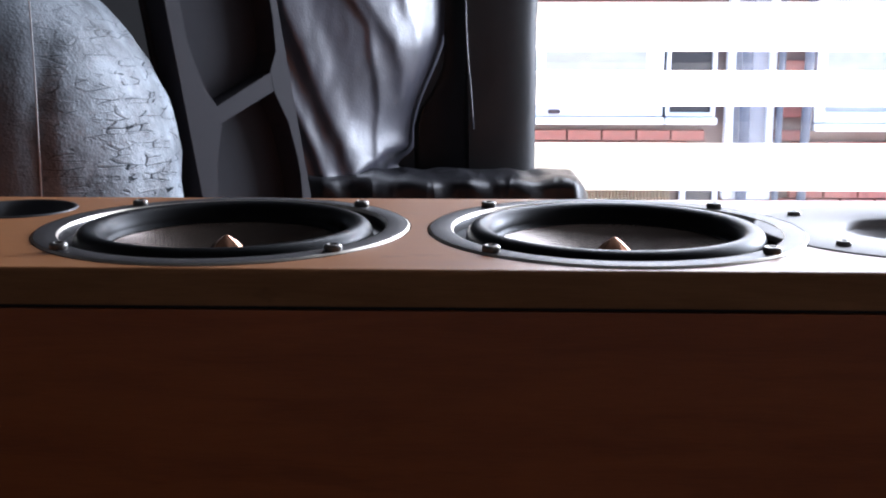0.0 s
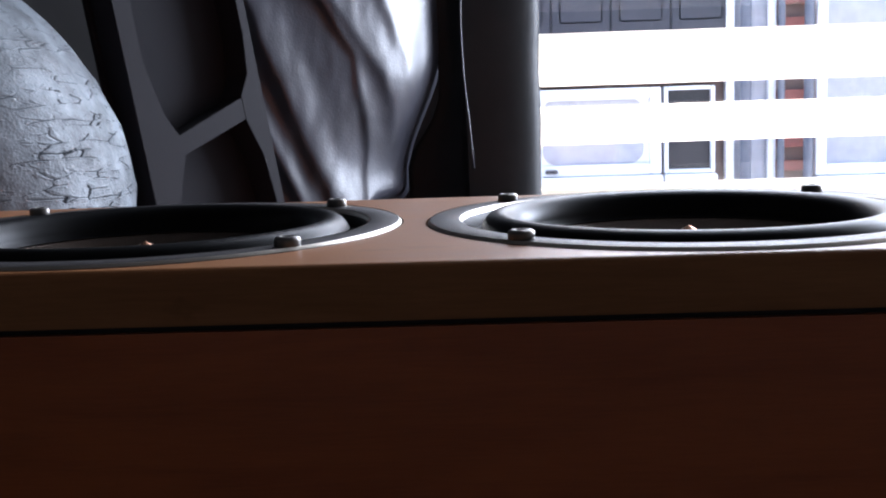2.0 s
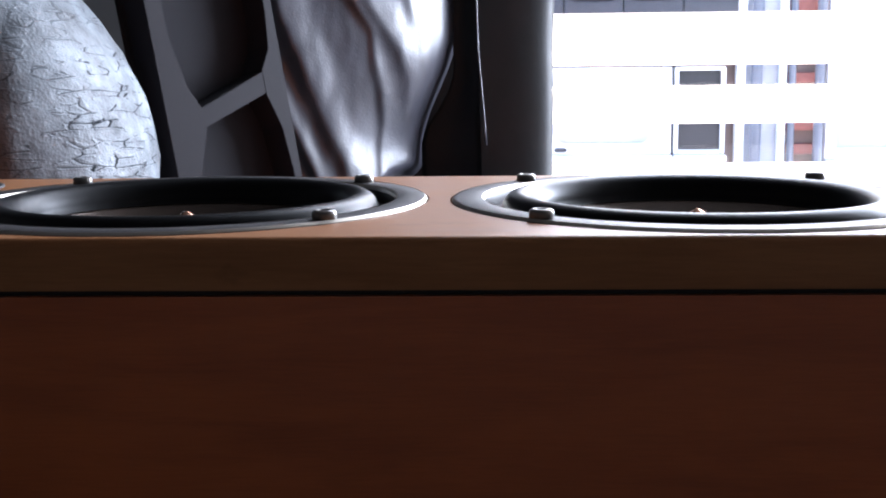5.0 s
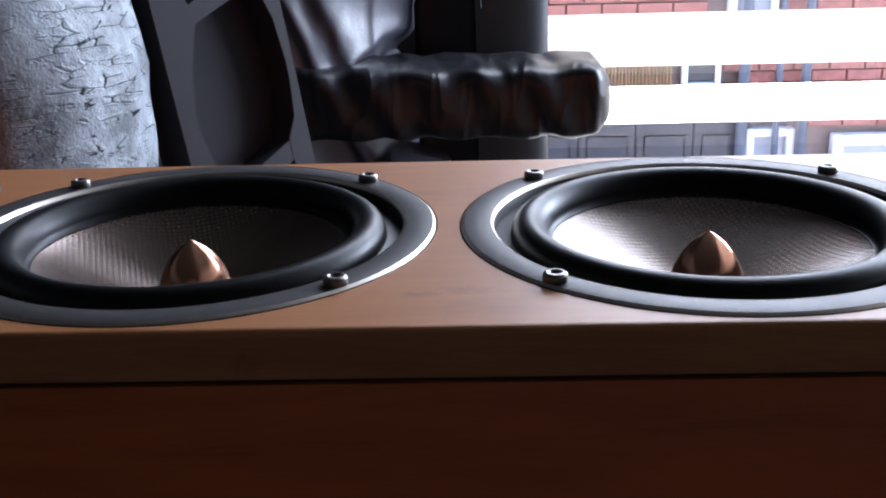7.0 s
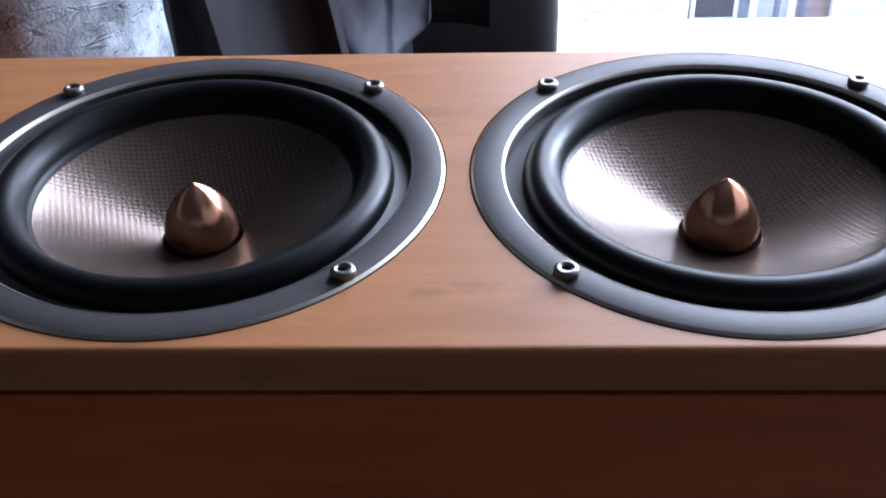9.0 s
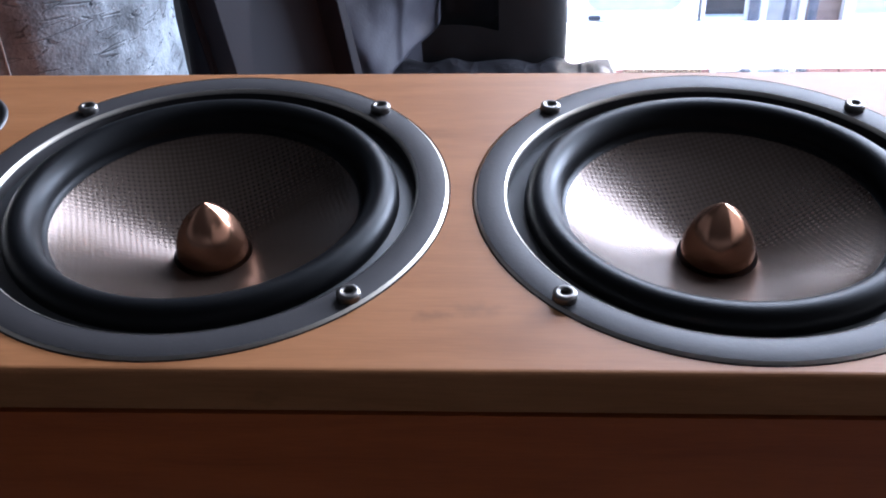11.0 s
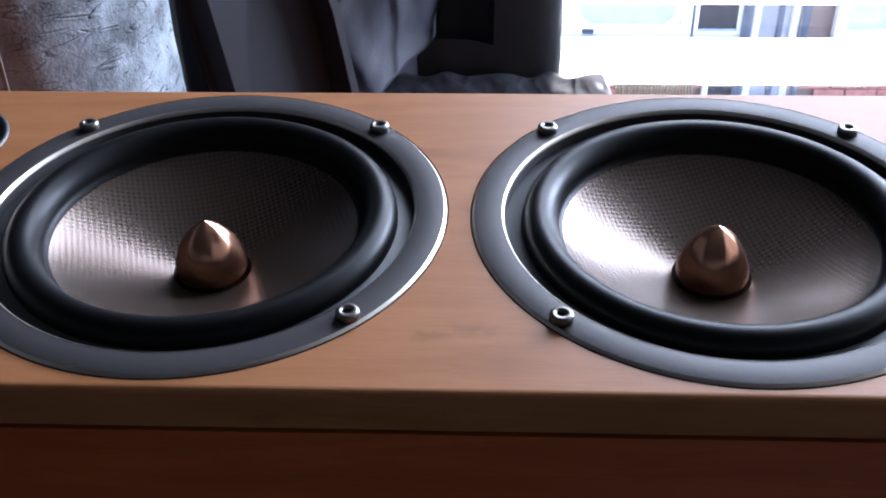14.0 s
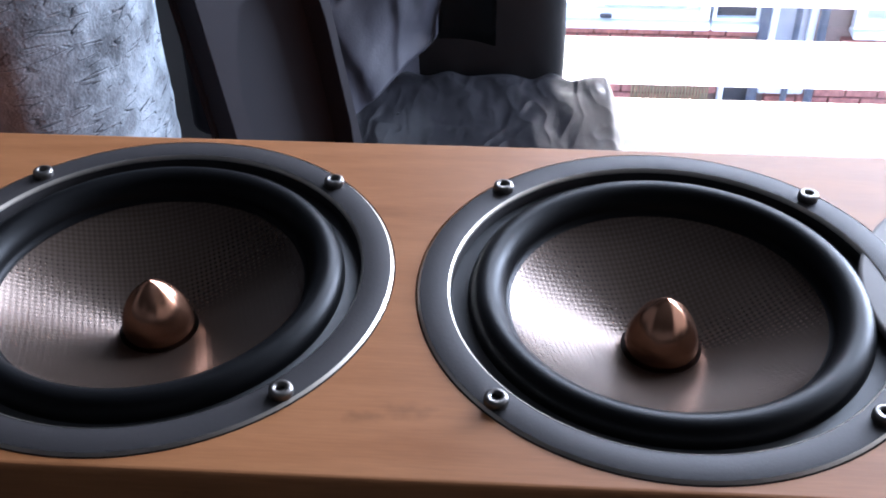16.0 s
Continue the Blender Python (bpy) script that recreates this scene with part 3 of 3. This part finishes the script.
def build_worn_chair():
    """Rounded chair back of old leather, close behind the loudspeaker."""
    chair = tagged(base("leather_chair", pose(-0.50, 0.455, 0)), "old grey-black leather chair with cracked worn finish", "chair")
    zt, zb = H + 0.282, 0.16

    def fn(u, v):
        a = 2 * math.pi * u
        z = zb + (zt - zb) * v
        k = max(0.0, (z - (H - 0.028)) / 0.31)
        shrink = 0.58 * (1 - math.sqrt(max(0.0, 1 - min(1, k) ** 2)))
        hx = 0.256 - min(0.245, shrink)
        c, s = math.cos(a), math.sin(a)
        px = math.copysign(abs(c) ** 0.8, c) * max(hx, 0.004)
        py = math.copysign(abs(s) ** 0.9, s) * 0.16 * (1 - 0.75 * min(1, k) ** 3)
        crease = 0.004 * fold_noise(px, py, z, 9) + 0.0025 * fold_noise(px + 3, py, z * 1.5, 30)
        seam = -0.006 * math.exp(-((px - 0.182) / 0.006) ** 2) if s < 0 else 0
        return (px + crease, py - seam + crease, z)
    part("backrest", sheet(fn, 128, 90, True), CRACKED, chair, "cracked and worn leather back", True)
    part("seam", tube([(0.182 + 0.001 * math.sin(q * 0.7), -0.1215, zb + 0.1 + (H + 0.12 - zb) * q / 24) for q in range(25)], 0.0007, 6), THREAD, chair, "pale stitched seam", True)
    part("plinth", box(-0.27, 0.25, -0.10, 0.12, 0.0, 0.18, 0.02), LEATHER_DARK, chair)


build_worn_chair()


def build_armchair():
    """Black leather armchair: tall back, gathered back cushion, arm and seat."""
    chair = tagged(base("armchair", pose(-0.125, 1.083, 0)), "black leather armchair with a creased back cushion", "armchair")
    h0 = H + 0.016
    # flat outer back with soft upright edges

    def shell(u, v):
        a = 2 * math.pi * u
        c, s = math.cos(a), math.sin(a)
        x = math.copysign(abs(c) ** 0.25, c) * 0.240
        y = 0.10 + math.copysign(abs(s) ** 0.25, s) * 0.065
        return (x + 0.003 * fold_noise(x, y, v * 4, 4), y, 0.10 + (h0 + 0.42 - 0.10) * v)
    part("back_shell", sheet(shell, 72, 40, True), LEATHER_DARK, chair, "dark leather outer back", True)

    # gathered cushion: a few long slanting ridges, drawn in above the arm and again above the seat
    def soft(t):
        t = max(0.0, min(1.0, t))
        return t * t * (3 - 2 * t)

    ridges = (  # height, reach to the left, reach to the right, line of (height, across)
        (0.013, 0.015, 0.026, ((-0.20, 0.015), (-0.06, -0.038), (0.0, -0.060), (0.07, -0.083), (0.143, -0.108), (0.30, -0.150))),
        (0.011, 0.010, 0.016, ((-0.20, -0.030), (-0.085, -0.066), (-0.014, -0.096), (0.05, -0.125), (0.143, -0.158), (0.30, -0.200))),
        (0.013, 0.012, 0.034, ((-0.20, 0.055), (-0.05, 0.054), (0.02, 0.051), (0.055, 0.042), (0.10, 0.016), (0.143, -0.012), (0.30, -0.080))),
        (0.005, 0.005, 0.012, ((-0.20, 0.010), (-0.068, 0.015), (0.003, 0.016), (0.08, 0.006), (0.143, -0.030), (0.30, -0.090))),
        (0.004, 0.008, 0.012, ((-0.20, 0.060), (0.0, 0.074), (0.07, 0.070), (0.143, 0.045), (0.30, 0.000))))

    def line_at(line, h):
        for (h0, x0), (h1, x1) in zip(line, line[1:]):
            if h <= h1:
                t = max(0.0, min(1.0, (h - h0) / (h1 - h0)))
                return x0 + (x1 - x0) * t
        return line[-1][1]

    def drawn(u, h):
        """Across and depth at height h over the arm's or seat's gathering."""
        e = max(0.0, min(1.0, (0.085 - h) / 0.16))
        e = e * e * (3 - 2 * e)
        right = 0.108 - 0.048 * e
        x = -0.26 + (right + 0.26) * u
        swell = math.sqrt(max(0.0, 1 - abs(2 * u - 1) ** 2.3))
        f = 0.0
        for k, (top, wl, wr, line) in enumerate(ridges):
            d = x - line_at(line, h + 0.006 * noise.noise((k * 3.1, h * 16, 0.7))) - 0.004 * noise.noise((k * 5.3, h * 22, 2.7))
            f += 1.15 * top * (0.75 + 0.5 * noise.noise((k * 7.7, h * 11, 5.1))) * math.exp(-abs(d / (wl if d < 0 else wr)) ** 1.7)
        f += 0.0022 * noise.noise((x * 30, h * 9, 1.0)) + 0.0009 * noise.noise((x * 75, h * 30, 4.0))
        return x, 0.026 - 0.100 * swell - f * min(1.0, swell * 1.5) - 0.142 * (1 - u)

    def cushion(u, v):
        z = h0 - 0.62 + (0.62 + 0.42) * v
        t = max(0.0, min(1.0, (z - (h0 - 0.165)) / 0.05))
        t = t * t * (3 - 2 * t)
        (xa, ya), (xb, yb) = drawn(u, z - h0), drawn(u, z - h0 + 0.370)
        x, y = xa * t + xb * (1 - t), ya * t + yb * (1 - t)
        # the hem draws back above the arm, and again above the seat
        hem = h0 + line_at(((-0.055, -0.150), (0.025, -0.092), (0.115, -0.072)), x)
        for drop in (0.0, 0.37):
            d = hem - drop - z
            if 0 < d < 0.2:
                y += 0.085 * soft(d / 0.035) * soft((0.2 - d) / 0.05)
        return (x, y, z)
    part("back_cushion", sheet(cushion, 150, 200), LEATHER, chair, "shiny black leather cushion with deep gathers", True)
    # slack flap of leather beside the cushion
    def flap(u, v):
        z = h0 - 0.46 + 0.86 * v
        x = 0.137 + (0.004 * (1 - v) ** 6) + 0.004 * math.sin(5 * v) - (0.034 + 0.046 * max(0.0, min(1.0, (h0 + 0.03 - z) / 0.08)) ** 1.5) * (1 - u)
        return (x, 0.005 - 0.02 * u + 0.010 * math.sin(3 * u), z)
    bm = sheet(flap, 10, 40)
    bmesh.ops.solidify(bm, geom=bm.faces[:], thickness=0.003)
    part("flap", bm, LEATHER_DARK, chair, "loose leather edge", True)

    edge = [(0.137 + 0.010 * max(0.0, 1 - k / 6) ** 1.5 + 0.002 * math.sin(k * 0.5), -0.024, h0 - 0.065 + 0.47 * k / 24) for k in range(25)]
    part("edge_piping", tube(edge, 0.0014, 8), LEATHER, chair, "glossy leather piping", True)

    def pad(x0, x1, yc, zc, hy, hz, seed, pw=0.42):
        def fn(u, v):
            a = 2 * math.pi * u
            x = x0 + (x1 - x0) * v
            e = min(v, 1 - v) * (x1 - x0)
            end = min(1.0, (max(0.0, e) / 0.022)) ** 0.4 if e < 0.022 else 1.0
            c, s = math.cos(a), math.sin(a)
            y = math.copysign(abs(c) ** pw, c) * hy * max(0.02, end)
            z = math.copysign(abs(s) ** pw, s) * hz * max(0.02, end)
            wr = 0.0018 * math.sin(95 * (x + 0.55 * z + 0.25 * y) + 2.5 * fold_noise(x, y, z + seed, 14)) + 0.0022 * fold_noise(x, y + seed, z, 28)
            k = 1 + wr / max(hz, 0.02) * end
            return (x, yc + y * k, zc + z * k)
        return sheet(fn, 72, 120, True)
    part("arm", pad(-0.14, 0.306, -0.09, h0 - 0.164, 0.07, 0.045, 1.0, 0.36), CREASED, chair, "wrinkled padded leather arm", True)
    part("seat", pad(-0.10, 0.318, -0.125, h0 - 0.570, 0.150, 0.062, 5.0, 0.36), CREASED, chair, "wrinkled leather seat cushion", True)
    part("base", box(-0.24, 0.22, -0.20, 0.16, 0.0, h0 - 0.626, 0.02), LEATHER_DARK, chair)


build_armchair()


# ---- loose grille frame ----
def build_grille():
    """Long moulded frame with slant cross bars, leaning between the chairs, seen from its back."""
    wd, th = 0.140, 0.016
    v0, v1 = -0.80, 0.42
    thing = tagged(base("speaker_grille"), "grey moulded loudspeaker grille frame leaning on a chair", "grille")
    # axes: across from near left to far right, up with a lean
    across = Vector((0.100, 0.122, 0)).normalized()
    up = Vector((-0.152, 0.0, 1)).normalized()
    across = (across - up * across.dot(up)).normalized()
    out = across.cross(up).normalized()
    o = Vector((-0.266, 0.555, H))
    m = Matrix(((across.x, up.x, out.x, o.x), (across.y, up.y, out.y, o.y), (across.z, up.z, out.z, o.z), (0, 0, 0, 1)))
    thing.matrix_basis = m

    def prism(pts, z0, z1, bevel=0.0015):
        bm = bmesh.new()
        bm.faces.new([bm.verts.new((x, y, z0)) for x, y in pts])
        ext = bmesh.ops.extrude_face_region(bm, geom=bm.faces[:])
        bmesh.ops.translate(bm, verts=[q for q in ext["geom"] if isinstance(q, bmesh.types.BMVert)], vec=(0, 0, z1 - z0))
        bmesh.ops.recalc_face_normals(bm, faces=bm.faces)
        if bevel:
            bmesh.ops.bevel(bm, geom=bm.edges[:], offset=bevel, segments=2, affect="EDGES")
        return bm
    bars = (0.002, -0.165, -0.43, -0.65, 0.235)
    left, right = [(0, v0), (0, v1)], [(wd, v1), (wd, v0)]
    # rails swell where a bar joins them
    lin, rin = [], []
    for b in sorted(bars):
        lin += [(0.018, b - 0.085), (0.026, b - 0.045), (0.040, b - 0.010), (0.040, b + 0.008), (0.028, b + 0.030), (0.018, b + 0.075)]
        rin += [(wd - 0.010, b - 0.060), (wd - 0.014, b - 0.020), (wd - 0.026, b + 0.014), (wd - 0.026, b + 0.036), (wd - 0.014, b + 0.055), (wd - 0.010, b + 0.09)]
    lin = [p for p in lin if v0 < p[1] < v1]
    rin = [p for p in rin if v0 < p[1] < v1]
    lin.sort(key=lambda p: p[1])
    rin.sort(key=lambda p: p[1])
    part("rail", prism([(0, v1), (0, v0), (0.018, v0)] + lin + [(0.018, v1)], -0.014, th, 0.0006), GRILLE, thing)
    part("rail", prism([(wd, v0), (wd, v1), (wd - 0.010, v1)] + rin[::-1] + [(wd - 0.010, v0)], -0.014, th, 0.0006), GRILLE, thing)
    for b in bars:
        part("cross_bar", prism([(0.030, b - 0.0105), (wd - 0.022, b + 0.0155), (wd - 0.022, b + 0.0355), (0.030, b + 0.0075)], -0.0135, th - 0.0003, 0.0005), GRILLE, thing)
    part("cloth", box(0.006, wd - 0.006, v0 + 0.004, v1 - 0.004, -0.016, -0.0138), CLOTH, thing, "dark grey grille cloth")
    part("rim", prism([(-0.004, v0 - 0.004), (wd + 0.004, v0 - 0.004), (wd + 0.004, v1 + 0.004), (-0.004, v1 + 0.004)], -0.022, -0.0162, 0.002), GRILLE, thing)


build_grille()


# ---- bricks of the house ----
def lay_bricks():
    """The stretches seen through the blind as single bricks, the rest joined."""
    me = bpy.data.meshes.new("brick")
    b = box(-0.107, 0.107, -0.0, 0.06, -0.0325, 0.0325, 0.004, 1)
    b.to_mesh(me)
    b.free()
    me.materials.append(BRICK)
    rng = random.Random(2)
    wall = next(c for c in house.children if c.name.startswith("wall"))
    holes = []
    for dx, down in STOREYS:
        h = H + down
        holes += [(dx + a, dx + c, h + p, h + q) for a, c, p, q in ((-0.68, 1.66, -0.57, 0.14), (1.66, 2.03, -1.08, 1.03), (2.24, 4.25, -0.62, 0.97),
                                                                    (-0.92, 1.75, 0.35, 1.06), (1.40, 1.68, -1.36, -0.87))]
    verts, faces, n = [], [], 0
    for row in range(112):
        z = GROUND - HOUSE_Z + 0.04 + 0.075 * row
        for i in range(56):
            x = -5.8 + 0.225 * i + (0.1125 if row % 2 else 0)
            if any(a - 0.09 < x < c + 0.09 and p - 0.03 < z < q + 0.03 for a, c, p, q in holes):
                continue
            y = rng.uniform(-0.003, 0.003)
            near = 0.3 < x < 2.6 and (-0.7 < z < 1.2 or -3.2 < z < -1.5)
            if near and n < 300:
                o = new("brick", me)
                o.parent = wall
                o.matrix_basis = pose(x, y, z)
                n += 1
                continue
            k = len(verts)
            verts += [(x + q[0] * 0.107, y + (0.06 if q[1] > 0 else 0.0), z + q[2] * 0.0325) for q in itertools.product((-1, 1), repeat=3)]
            faces += [tuple(k + j for j in f) for f in ((0, 1, 5, 4), (0, 2, 3, 1), (4, 5, 7, 6), (1, 3, 7, 5), (0, 4, 6, 2))]
    rest = bpy.data.meshes.new("brickwork")
    rest.from_pydata(verts, [], faces)
    rest.materials.append(BRICK)
    ob = new("brickwork", rest)
    ob.parent = wall
    ob["kind"] = "stuff"


lay_bricks()
